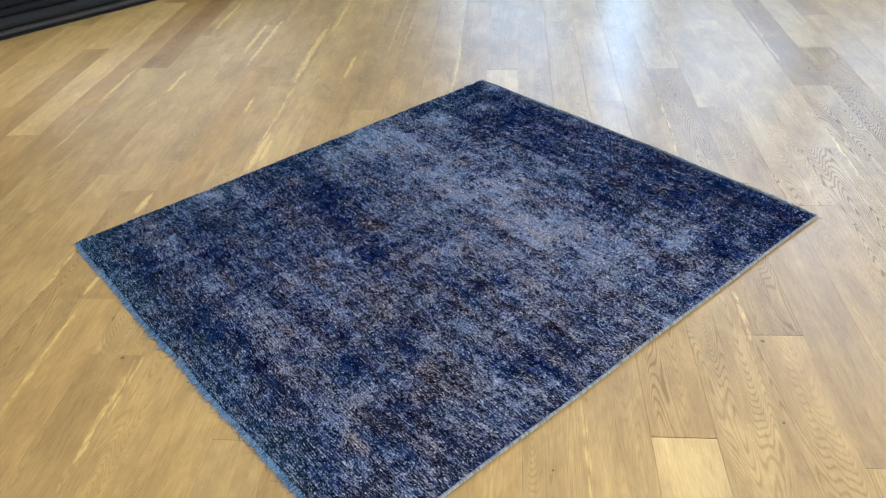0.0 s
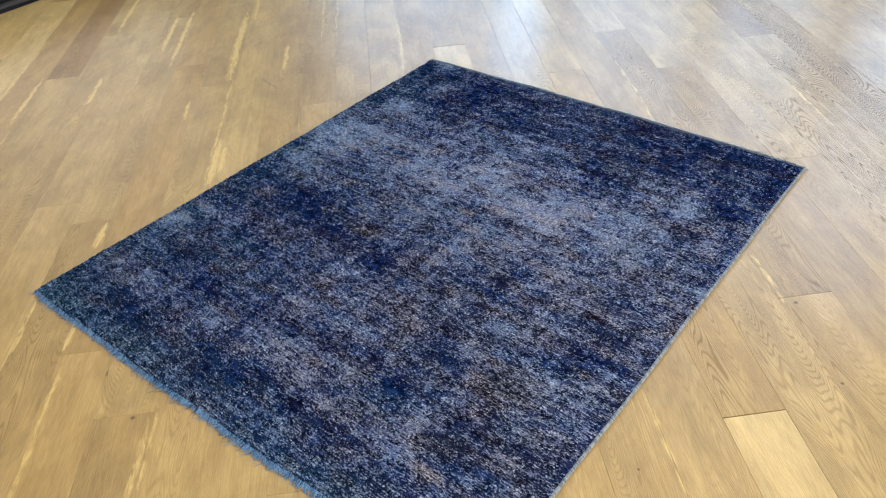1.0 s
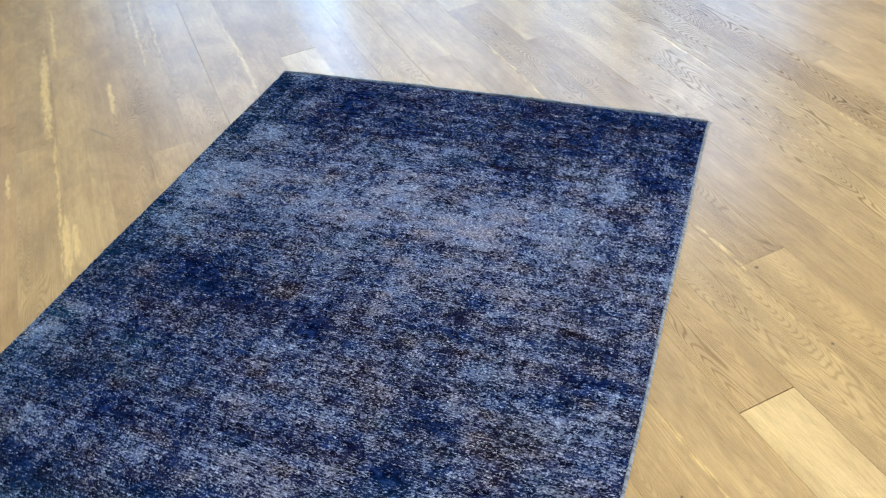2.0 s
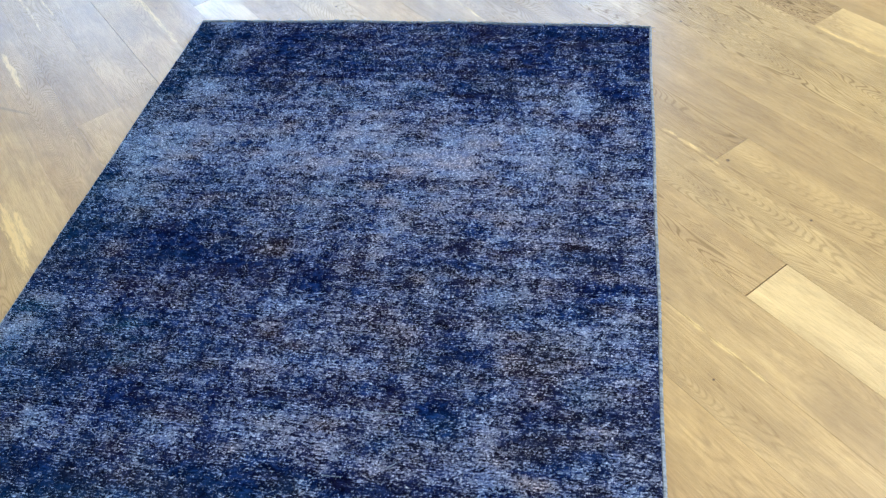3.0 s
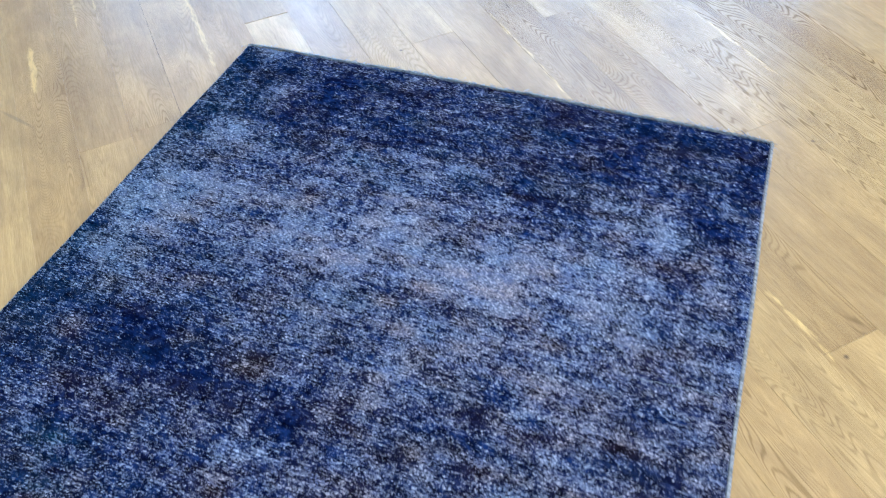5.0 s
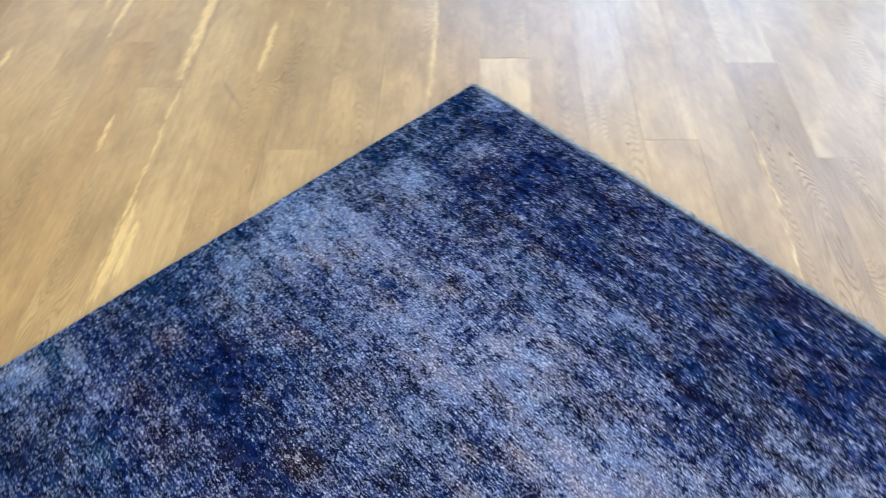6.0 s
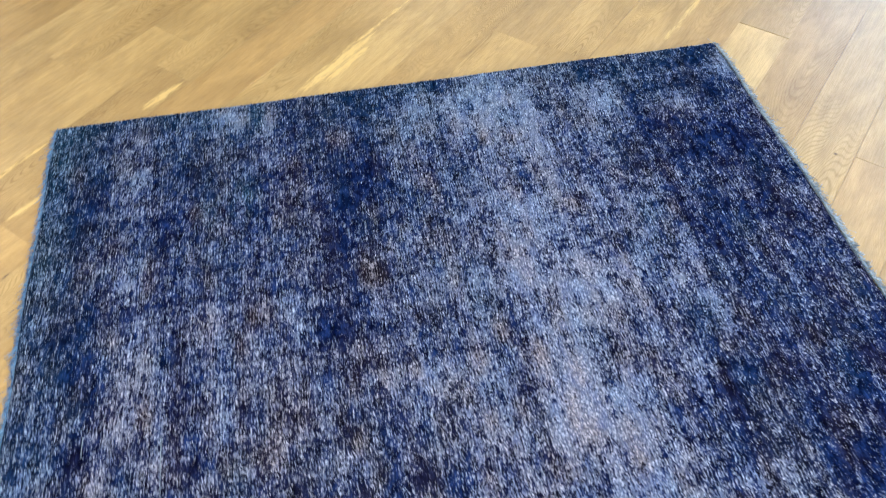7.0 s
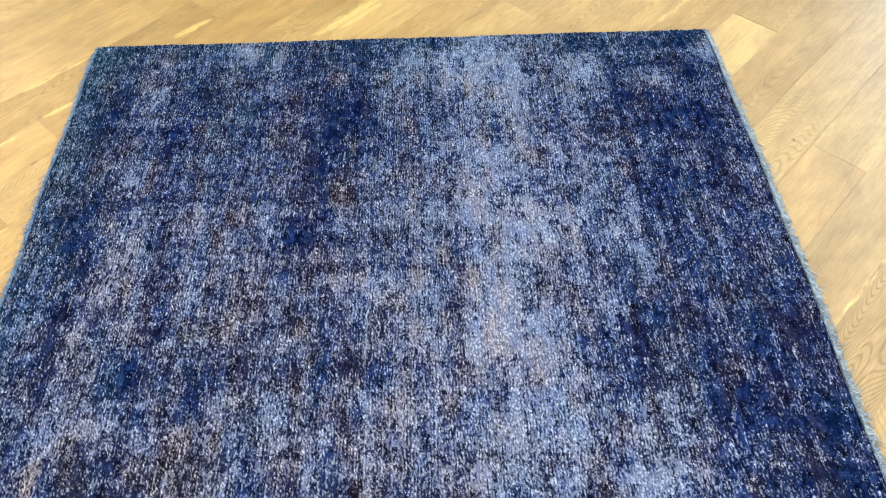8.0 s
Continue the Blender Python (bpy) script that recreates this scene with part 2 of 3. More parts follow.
    base = n.mix(n.math("MULTIPLY", n.ramp(far, [(0.2, 1.0), (1.0, 0.0)]), 0.45), base, (0.17, 0.125, 0.065))
    wear = n.noise(n.scaled(across, (3.0, 3.0, 3.0)), 1.0, 4.0, 0.6)
    rough = n.math("ADD", n.math("MULTIPLY_ADD", wear, 0.24, 0.26), n.math("MULTIPLY", n.math("ADD", line, n.math("MULTIPLY", pores, 0.5)), 0.16))
    rough = n.math("ADD", rough, n.math("MULTIPLY", n.math("SUBTRACT", chance, 0.5), 0.10))
    relief = n.math("ADD", n.math("MULTIPLY", line, -0.6), n.math("MULTIPLY", pores, -0.5))
    normal = n.bump(relief, 0.5, 0.0006)
    normal = n.bump(n.noise(n.scaled(where, (3.0, 14.0, 1.0), own), 1.0, 2.0, 0.5), 0.12, 0.002, normal)
    # open growth rings and pores hold no lacquer
    bare = n.math("MINIMUM", 1.0, n.math("ADD", n.math("MULTIPLY", line, 0.8), n.math("MULTIPLY", pores, 0.25)))
    coat, gloss = n.math("MULTIPLY_ADD", bare, -0.42, 0.45), n.math("MULTIPLY_ADD", bare, -0.5, 0.6)
    return n.done(Base_Color=base, Roughness=rough, Normal=normal, Specular_IOR_Level=gloss, Coat_Weight=coat, Coat_Roughness=0.24)


def paint(name, color, rough=0.75):
    n = Nodes(name)
    where = n.node("ShaderNodeTexCoord").outputs["Object"]
    stain = n.noise(where, 0.8, 4.0, 0.6)
    dark = tuple(0.86 * c for c in color)
    base = n.mix(n.ramp(stain, [(0.4, 0.0), (0.8, 1.0)]), color, dark)
    return n.done(Base_Color=base, Roughness=rough, Normal=n.bump(n.noise(where, 220.0, 2.0), 0.1, 0.001))


def rug_wool():
    """Overdyed, worn wool: the dye map on the mesh, fine yarn streaks, bare white knots."""
    n = Nodes("overdyed_wool")
    where = n.node("ShaderNodeTexCoord").outputs["Object"]
    dye = n.node("ShaderNodeAttribute")
    dye.attribute_name = "dye"
    split = n.node("ShaderNodeSeparateColor", Color=dye.outputs["Color"])
    light, brown, teal = split.outputs
    # dyed ground: navy to royal blue, rust-brown and sea-green where the old pattern shows through
    bath = n.noise(n.scaled(where, (38.0, 60.0, 1.0)), 1.0, 3.0, 0.6, 0.4)
    ground = n.ramp(n.math("MULTIPLY_ADD", light, 0.06, n.math("MULTIPLY_ADD", bath, 0.75, 0.125)), [(0.36, (0.0012, 0.0019, 0.010)), (0.49, (0.0030, 0.0084, 0.047)), (0.66, (0.018, 0.045, 0.168))])
    ground = n.mix(n.math("MULTIPLY", brown, 0.9), ground, n.ramp(bath, [(0.3, (0.004, 0.003, 0.005)), (0.7, (0.030, 0.018, 0.023))]))
    ground = n.mix(n.math("MULTIPLY", teal, 0.8), ground, n.ramp(bath, [(0.3, (0.0015, 0.008, 0.020)), (0.7, (0.009, 0.050, 0.095))]))
    # worn knots: each cell is one knot end with its own chance of being rubbed pale, in loose rows along the weft
    drift = n.noise(n.scaled(where, (24.0, 24.0, 1.0)), 1.0, 2.0, 0.5)
    split_place = n.node("ShaderNodeSeparateXYZ", Vector=where)
    crosswise = n.math("MULTIPLY_ADD", drift, 0.010, split_place.outputs[1])
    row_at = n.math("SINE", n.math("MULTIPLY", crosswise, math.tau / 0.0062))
    knots = n.tree.nodes.new("ShaderNodeTexVoronoi")
    knots.voronoi_dimensions = "2D"
    n.set(knots.inputs["Vector"], n.scaled(n.node("ShaderNodeCombineXYZ", X=split_place.outputs[0], Y=crosswise).outputs[0], (230.0, 435.0, 1.0)))
    knots.inputs["Scale"].default_value, knots.inputs["Randomness"].default_value = 1.0, 0.9
    chance = n.node("ShaderNodeSeparateColor", Color=knots.outputs["Color"])
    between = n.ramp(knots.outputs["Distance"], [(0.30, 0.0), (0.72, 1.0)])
    pale = n.mix(n.math("MULTIPLY", brown, 0.8), (0.264, 0.338, 0.502), (0.36, 0.32, 0.335))
    pale = n.mix(n.math("MULTIPLY", teal, 0.8), pale, (0.16, 0.29, 0.44))
    pale = n.mix(1.0, pale, n.ramp(chance.outputs[1], [(0.0, (0.50, 0.51, 0.56)), (0.62, (0.86, 0.86, 0.85)), (1.0, (2.0, 1.9, 1.75))]), "MULTIPLY")
    royal = n.noise(n.scaled(where, (20.0, 34.0, 1.0)), 1.0, 3.0, 0.6, 0.5)
    pale = n.mix(n.ramp(royal, [(0.48, 0.0), (0.68, 0.45)]), pale, (0.11, 0.17, 0.39))
    mid = n.noise(n.scaled(where, (285.0, 490.0, 1.0)), 1.0, 1.0, 0.5)
    clump = n.noise(n.scaled(where, (52.0, 95.0, 1.0)), 1.0, 2.0, 0.55)
    wear = n.math("MULTIPLY", n.math("SUBTRACT", light, 0.38), 0.76)
    heap = n.math("ADD", n.math("MULTIPLY", chance.outputs[0], 0.20), n.math("ADD", n.math("MULTIPLY", mid, 0.34), n.math("MULTIPLY", clump, 0.14)))
    lines = n.noise(n.scaled(n.node("ShaderNodeCombineXYZ", X=split_place.outputs[0], Y=crosswise).outputs[0], (46.0, 270.0, 1.0)), 1.0, 2.0, 0.6)
    heap = n.math("ADD", heap, n.math("MULTIPLY", n.math("SUBTRACT", lines, 0.5), 0.38))
    courses = n.noise(n.scaled(n.node("ShaderNodeCombineXYZ", X=split_place.outputs[0], Y=crosswise).outputs[0], (9.0, 150.0, 1.0)), 1.0, 2.0, 0.6)
    heap = n.math("ADD", heap, n.math("MULTIPLY", n.math("SUBTRACT", courses, 0.5), 0.22))
    heap = n.math("ADD", heap, n.math("MULTIPLY_ADD", dye.outputs["Alpha"], 0.26, -0.09))
    heap = n.math("MULTIPLY_ADD", row_at, 0.024, heap)
    flecks = n.ramp(n.math("ADD", heap, wear), [(0.39, 0.0), (0.50, 0.95)])
    base = n.mix(flecks, ground, pale)
    # rubbed patches where the pile is felted flat and mid blue
    felt = n.math("MULTIPLY", n.ramp(light, [(0.52, 0.0), (0.80, 0.55)]), n.ramp(bath, [(0.3, 0.5), (0.6, 1.0)]))
    base = n.mix(felt, base, n.mix(0.22, pale, ground))
    # shade painted into the colour between the knots and between the rows
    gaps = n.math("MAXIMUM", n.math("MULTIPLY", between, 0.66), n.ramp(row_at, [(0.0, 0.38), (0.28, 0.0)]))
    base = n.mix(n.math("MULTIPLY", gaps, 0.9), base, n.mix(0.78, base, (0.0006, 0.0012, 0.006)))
    # single bare white wefts
    dash = n.noise(n.scaled(where, (140.0, 400.0, 1.0)), 1.0, 1.0, 0.5)
    base = n.mix(n.ramp(n.math("ADD", dash, n.math("MULTIPLY", wear, 0.25)), [(0.68, 0.0), (0.74, 0.7)]), base, n.mix(0.4, (0.68, 0.72, 0.80), pale))
    relief = n.math("SUBTRACT", n.math("MULTIPLY_ADD", mid, 0.8, n.math("MULTIPLY", row_at, 0.10)), n.math("MULTIPLY", between, 0.5))
    normal = n.bump(relief, 0.7, 0.0022)
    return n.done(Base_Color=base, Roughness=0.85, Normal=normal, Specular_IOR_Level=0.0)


def yarn(name, dark, bright, scale=(900.0, 900.0, 900.0)):
    n = Nodes(name)
    where = n.node("ShaderNodeTexCoord").outputs["Object"]
    tone = n.math("MULTIPLY_ADD", n.node("ShaderNodeNewGeometry").outputs["Random Per Island"], 0.75, n.math("MULTIPLY", n.noise(where, 60.0, 3.0), 0.5))
    base = n.ramp(tone, [(0.2, dark), (0.95, bright)])
    return n.done(Base_Color=base, Roughness=0.9, Normal=n.bump(n.noise(n.scaled(where, scale), 1.0, 2.0), 0.5, 0.001), Specular_IOR_Level=0.2)


OAK, OAK_JOINED = oak("oak_board"), oak("oak_board_rest", True)
WOOL = rug_wool()
BLUE_YARN = yarn("pale_blue_yarn", (0.010, 0.04, 0.12), (0.20, 0.37, 0.57))
EDGE_YARN = yarn("grey_blue_yarn", (0.13, 0.145, 0.155), (0.32, 0.345, 0.36))
GREY_YARN = yarn("pale_grey_blue_yarn", (0.08, 0.12, 0.16), (0.42, 0.50, 0.53))
WALL_PAINT, CEILING_PAINT = paint("wall_paint", (0.78, 0.76, 0.72)), paint("ceiling_paint", (0.82, 0.81, 0.79))
# tan for the unseen west wall, picked so the floor reflects warm
TAN_REFLECTOR = paint("tan_paint", (0.36, 0.26, 0.15))
FRAME_PAINT, SUBFLOOR = paint("frame_paint", (0.30, 0.30, 0.31), 0.45), paint("subfloor", (0.05, 0.035, 0.02), 0.9)
CHARCOAL = yarn("charcoal_wool", (0.006, 0.007, 0.010), (0.020, 0.021, 0.026))
SLATE = yarn("slate_wool", (0.012, 0.014, 0.016), (0.045, 0.048, 0.050))
GREY_BACK = yarn("grey_rug_backing", (0.035, 0.033, 0.030), (0.095, 0.090, 0.082))


# ---- mesh helpers ----
def part(name, bm, material, parent=None, label=""):
    mesh = bpy.data.meshes.new(name)
    bm.to_mesh(mesh)
    bm.free()
    mesh.materials.append(material)
    ob = new(name, mesh)
    if parent is not None:
        ob.parent = parent
    return tagged(ob, label)


def box(bm, low, high, bevel=0.0):
    centre = [(a + b) / 2 for a, b in zip(low, high)]
    size = [b - a for a, b in zip(low, high)]
    made = bmesh.ops.create_cube(bm, size=1.0, matrix=Matrix.Translation(centre) @ Matrix.Diagonal((*size, 1)))
    if bevel:
        edges = list({e for v in made["verts"] for e in v.link_edges})
        bmesh.ops.bevel(bm, geom=edges, offset=bevel, segments=2, affect="EDGES", profile=0.6)


def walls_with_openings(name, along, low, high, face, outer, openings, label, finish=None):
    """One wall with its openings cut through; along is 'x' or 'y'."""
    bm = bmesh.new()
    pieces, at = [], low
    for a, b in openings:
        pieces += [(at, a, 0.0, TOP), (a, b, 0.0, SILL), (a, b, HEAD, TOP)]
        at = b
    pieces.append((at, high, 0.0, TOP))
    n, f = min(face, outer), max(face, outer)
    for a, b, z0, z1 in pieces:
        if along == "x":
            box(bm, (a, n, z0), (b, f, z1))
        else:
            box(bm, (n, a, z0), (f, b, z1))
    bmesh.ops.remove_doubles(bm, verts=bm.verts, dist=1e-5)
    return tagged(part(name, bm, finish or WALL_PAINT), label, "wall", kind="structure")


# ---- the room that closes the place ----
walls_with_openings("wall_north", "x", X0 - THICK, X1 + THICK, Y1, Y1 + THICK, [w[:2] for w in FRONT], "plain off-white wall with tall shop windows")
walls_with_openings("wall_south", "x", X0 - THICK, X1 + THICK, Y0, Y0 - THICK, [w[:2] for w in BACK_FILL], "plain off-white wall with two wide openings added for fill light")
walls_with_openings("wall_west", "y", Y0, Y1, X0, X0 - THICK, [w[:2] for w in WEST_FILL], "unseen wall, tan for warm floor reflections, with an added fill opening", TAN_REFLECTOR)
walls_with_openings("wall_east", "y", Y0, Y1, X1, X1 + THICK, [w[:2] for w in SIDE_FILL], "plain off-white wall with a wide opening added for fill light")
bm = bmesh.new()
box(bm, (X0 - THICK, Y0 - THICK, TOP), (X1 + THICK, Y1 + THICK, TOP + 0.15))
tagged(part("ceiling", bm, CEILING_PAINT), "plain white painted ceiling", "ceiling", kind="structure")
number = 0
for openings, turned in ((FRONT, pose(0, Y1 + 0.05, 0)), (BACK_FILL, pose(0, Y0 - 0.05, 0)), (SIDE_FILL, pose(X1 + 0.05, 0, 0, 0, 0, 90)), (WEST_FILL, pose(X0 - 0.05, 0, 0, 0, 0, 90))):
    for a, b, *_ in openings:
        number += 1
        holder = tagged(new(f"window_{number}"), "unseen window, inferred or added for fill, in a plain grey frame", "window", kind="structure")
        holder.matrix_basis = turned
        bm = bmesh.new()
        for x in (a, b - 0.06):
            box(bm, (x, -0.03, SILL), (x + 0.06, 0.03, HEAD), 0.004)
        for z in (SILL, HEAD - 0.06):
            box(bm, (a + 0.062, -0.028, z), (b - 0.062, 0.028, z + 0.06), 0.004)
        part("window_frame", bm, FRAME_PAINT, holder)

# ---- the oak floor ----
floor = tagged(new("floor"), "rustic oak board floor, satin lacquer with yellow sapwood streaks", "floor", kind="structure")
bm = bmesh.new()
box(bm, (X0 - THICK, Y0 - THICK, -0.12), (X1 + THICK, Y1 + THICK, -0.012))
part("subfloor", bm, SUBFLOOR, floor, "dark subfloor below the boards")


def board_shape():
    """A board with eased long and short edges; its top lies at z = 0."""
    bm = bmesh.new()
    gap, ease = 0.0, 0.00025
    box(bm, (gap, gap, -0.0115), (BOARD - gap, ROW - gap, 0.0))
    top = [e for e in bm.edges if all(v.co.z > -0.001 for v in e.verts)]
    bmesh.ops.bevel(bm, geom=top, offset=ease, segments=1, affect="EDGES")
    return bm


def board_pose(row, count):
    start = JOINTS.get(row, (row * 0.61803 % 1.0) * BOARD) + count * BOARD
    a = radians(ROW_TURN)
    u, v = start, FIRST + row * ROW + SKEW * start
    c = math.sqrt(0.5)
    return Matrix.Translation(((u + v) * c, (v - u) * c, random.uniform(-0.0002, 0.0))) @ Matrix.Rotation(a, 4, "Z")


bm = board_shape()
shared = bpy.data.meshes.new("board")
bm.to_mesh(shared)
shared.materials.append(OAK)
rest, near = bmesh.new(), []
random.seed(5)
for row in range(-46, 47):
    for count in range(-5, 6):
        m = board_pose(row, count)
        ends = [m @ Vector((x, y, 0)) for x in (0, BOARD) for y in (0, ROW)]
        if all(X0 < p.x < X1 and Y0 < p.y < Y1 for p in ends) and any(-3.6 < p.x < 2.9 and -3.2 < p.y < 3.0 for p in ends):
            near.append((row, count, m))
        elif any(X0 - 0.1 < p.x < X1 + 0.1 and Y0 - 0.1 < p.y < Y1 + 0.1 for p in ends):
            old = len(rest.verts)
            rest.from_mesh(shared)
            rest.verts.ensure_lookup_table()
            for v in rest.verts[old:]:
                v.co = m @ v.co
for co, no in (((X0 - 0.1, 0, 0), (-1, 0, 0)), ((X1 + 0.1, 0, 0), (1, 0, 0)), ((0, Y0 - 0.1, 0), (0, -1, 0)), ((0, Y1 + 0.1, 0), (0, 1, 0))):
    bmesh.ops.bisect_plane(rest, geom=rest.verts[:] + rest.edges[:] + rest.faces[:], plane_co=co, plane_no=no, clear_outer=True)
back_turn = Matrix.Rotation(radians(-ROW_TURN), 4, "Z")
bmesh.ops.transform(rest, matrix=back_turn, verts=rest.verts)
far_boards = part("outer_boards", rest, OAK_JOINED, floor)
far_boards.matrix_basis = back_turn.inverted()
tagged(far_boards, "oak boards along the walls", kind="stuff")
bm.free()
for row, count, m in near:
    ob = new("board", shared)
    ob.parent, ob.matrix_basis = floor, m
    kin = random.Random(row)
    tone, warm = TONES.get((row, count), (kin.triangular(0.36, 0.70, 0.54) + random.uniform(-0.05, 0.05), kin.uniform(0.3, 0.8)))
    # missing light near the stack made up by a paler, warmer board colour
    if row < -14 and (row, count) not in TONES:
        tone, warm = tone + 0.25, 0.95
    ob.scale = (0.9996 if random.random() < 0.2 else 1.0, SHRUNK.get((row, count), random.choice((1.0, 1.0, 1.0, 0.9985))), 1.0)
    if (row, count) in ((0, -1), (3, 0)):
        ob.scale.x = 0.9986
    figure = FIGURES.get((row, count), random.choice((0.1, 0.15, 0.2, 0.35)))
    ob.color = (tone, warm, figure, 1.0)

# ---- the blue rug ----
WIDE, LONG, PILE = 1.5, 1.731, 0.0095
# rubbed, dark, brown and sea-green patches from the far end to the near one: place, reach each way, amount
LIGHT_A = [(0.07, -0.02, 0.04, 0.03, 0.5), (0.12, -0.03, 0.04, 0.03, 0.9), (0.20, -0.17, 0.03, 0.04, 0.9), (1.42, -0.26, 0.03, 0.03, 0.5), (0.78, -0.34, 0.02, 0.02, 0.6), (1.15, -0.36, 0.01, 0.02, 0.7),
        (1.29, -0.37, 0.04, 0.05, 1.0), (0.17, -0.38, 0.05, 0.05, 1.2), (0.73, -0.38, 0.02, 0.02, 0.9), (0.92, -0.43, 0.02, 0.03, 0.9), (1.16, -0.43, 0.01, 0.03, 0.8), (1.31, -0.43, 0.02, 0.03, 0.6),
        (1.10, -0.50, 0.02, 0.02, 0.6), (0.68, -0.51, 0.06, 0.07, 0.4), (0.75, -0.53, 0.02, 0.03, 0.5), (1.22, -0.55, 0.06, 0.04, 0.4), (0.35, -0.56, 0.18, 0.02, 0.5), (0.71, -0.56, 0.06, 0.05, 0.7),
        (0.18, -0.57, 0.10, 0.02, 0.6)]
LIGHT_B = [(0.96, -0.58, 0.03, 0.02, 0.7), (1.06, -0.59, 0.09, 0.05, 0.5), (0.08, -0.64, 0.05, 0.04, 0.5), (1.20, -0.65, 0.04, 0.03, 0.7), (0.89, -0.65, 0.07, 0.04, 1.0), (0.62, -0.67, 0.08, 0.05, 0.8),
        (1.01, -0.67, 0.05, 0.04, 1.0), (0.45, -0.68, 0.07, 0.05, 0.5), (1.30, -0.68, 0.04, 0.02, 1.0), (0.13, -0.69, 0.07, 0.05, 1.6), (0.12, -0.84, 0.08, 0.04, 0.4), (1.16, -0.85, 0.02, 0.02, 0.8),
        (1.21, -0.93, 0.03, 0.02, 0.5), (0.86, -0.93, 0.04, 0.02, 0.5), (0.52, -0.94, 0.04, 0.03, 0.4), (1.44, -1.08, 0.04, 0.01, 0.7), (1.43, -1.14, 0.04, 0.02, 0.8), (0.29, -1.15, 0.02, 0.02, 0.5),
        (0.26, -1.16, 0.04, 0.02, 0.3)]
LIGHT_C = [(0.69, -1.17, 0.06, 0.02, 0.5), (1.36, -1.19, 0.05, 0.02, 0.8), (0.10, -1.21, 0.04, 0.02, 0.6), (0.76, -1.24, 0.05, 0.03, 0.5), (0.23, -1.24, 0.03, 0.03, 0.9), (1.39, -1.29, 0.07, 0.01, 0.9),
        (0.86, -1.30, 0.05, 0.02, 0.5), (0.05, -1.31, 0.05, 0.05, 0.9), (0.67, -1.33, 0.05, 0.02, 0.6), (1.38, -1.41, 0.03, 0.02, 0.6), (1.17, -1.47, 0.02, 0.06, 0.4), (0.85, -1.47, 0.02, 0.03, 0.7),
        (0.72, -1.48, 0.05, 0.03, 0.6), (0.22, -1.50, 0.03, 0.01, 0.8), (0.53, -1.51, 0.03, 0.02, 0.5), (1.23, -1.52, 0.04, 0.02, 0.5), (0.97, -1.53, 0.02, 0.01, 0.9), (0.22, -1.53, 0.03, 0.03, 0.6),
        (0.26, -1.55, 0.02, 0.02, 0.6)]
DARK_A = [(1.03, -0.03, 0.04, 0.03, 0.8), (1.19, -0.04, 0.03, 0.03, 0.5), (0.95, -0.05, 0.03, 0.03, 0.9), (1.33, -0.06, 0.12, 0.04, 0.6), (0.40, -0.07, 0.04, 0.03, 0.6), (0.06, -0.07, 0.04, 0.03, 0.9),
        (0.21, -0.09, 0.06, 0.04, 0.8), (0.35, -0.10, 0.03, 0.04, 0.9), (0.55, -0.10, 0.05, 0.03, 0.6), (1.02, -0.12, 0.09, 0.04, 0.6), (1.45, -0.18, 0.04, 0.05, 0.7), (1.17, -0.20, 0.05, 0.05, 0.8),
        (1.13, -0.20, 0.02, 0.02, 1.0), (0.40, -0.21, 0.05, 0.07, 1.0), (1.05, -0.23, 0.02, 0.02, 0.6)]
DARK_B = [(0.59, -0.23, 0.07, 0.05, 1.0), (0.96, -0.24, 0.04, 0.04, 0.7), (0.29, -0.25, 0.04, 0.06, 0.8), (0.79, -0.25, 0.07, 0.05, 0.6), (0.22, -0.29, 0.10, 0.02, 0.6), (0.94, -0.32, 0.03, 0.03, 1.0),
        (1.40, -0.35, 0.04, 0.05, 0.9), (1.02, -0.38, 0.04, 0.03, 0.6), (0.04, -0.39, 0.06, 0.02, 0.6), (0.83, -0.39, 0.02, 0.03, 0.6), (0.41, -0.64, 0.03, 0.02, 0.5), (0.03, -0.76, 0.05, 0.04, 0.6),
        (0.04, -0.82, 0.03, 0.05, 0.5), (0.39, -0.88, 0.04, 0.04, 0.5), (0.07, -0.94, 0.05, 0.06, 0.6)]
DARK_C = [(1.27, -0.96, 0.18, 0.02, 0.6), (0.20, -0.98, 0.08, 0.03, 0.6), (0.37, -1.01, 0.07, 0.06, 1.1), (1.04, -1.02, 0.09, 0.01, 0.6), (0.65, -1.03, 0.05, 0.02, 0.6), (0.04, -1.03, 0.05, 0.03, 0.7),
        (0.50, -1.04, 0.03, 0.03, 0.9), (1.38, -1.07, 0.06, 0.03, 0.5), (0.71, -1.09, 0.03, 0.03, 0.6), (0.10, -1.13, 0.05, 0.06, 0.6), (1.08, -1.26, 0.05, 0.03, 0.7), (0.86, -1.27, 0.05, 0.02, 0.4),
        (1.16, -1.32, 0.02, 0.02, 0.6), (0.94, -1.36, 0.06, 0.02, 0.5), (0.09, -1.37, 0.03, 0.02, 0.5)]
DARK_D = [(1.06, -1.40, 0.03, 0.02, 1.0), (1.07, -1.43, 0.02, 0.02, 0.5), (0.42, -1.45, 0.09, 0.02, 0.7), (0.31, -1.54, 0.02, 0.02, 0.6), (1.02, -1.56, 0.05, 0.05, 0.4), (0.79, -1.56, 0.02, 0.02, 0.6),
        (0.90, -1.57, 0.04, 0.02, 0.5), (0.58, -1.58, 0.04, 0.02, 0.5), (0.22, -1.59, 0.03, 0.02, 0.6), (0.72, -1.60, 0.06, 0.03, 0.7), (0.37, -1.62, 0.07, 0.02, 0.6), (0.66, -1.64, 0.04, 0.02, 0.7),
        (0.91, -1.64, 0.05, 0.05, 0.5)]
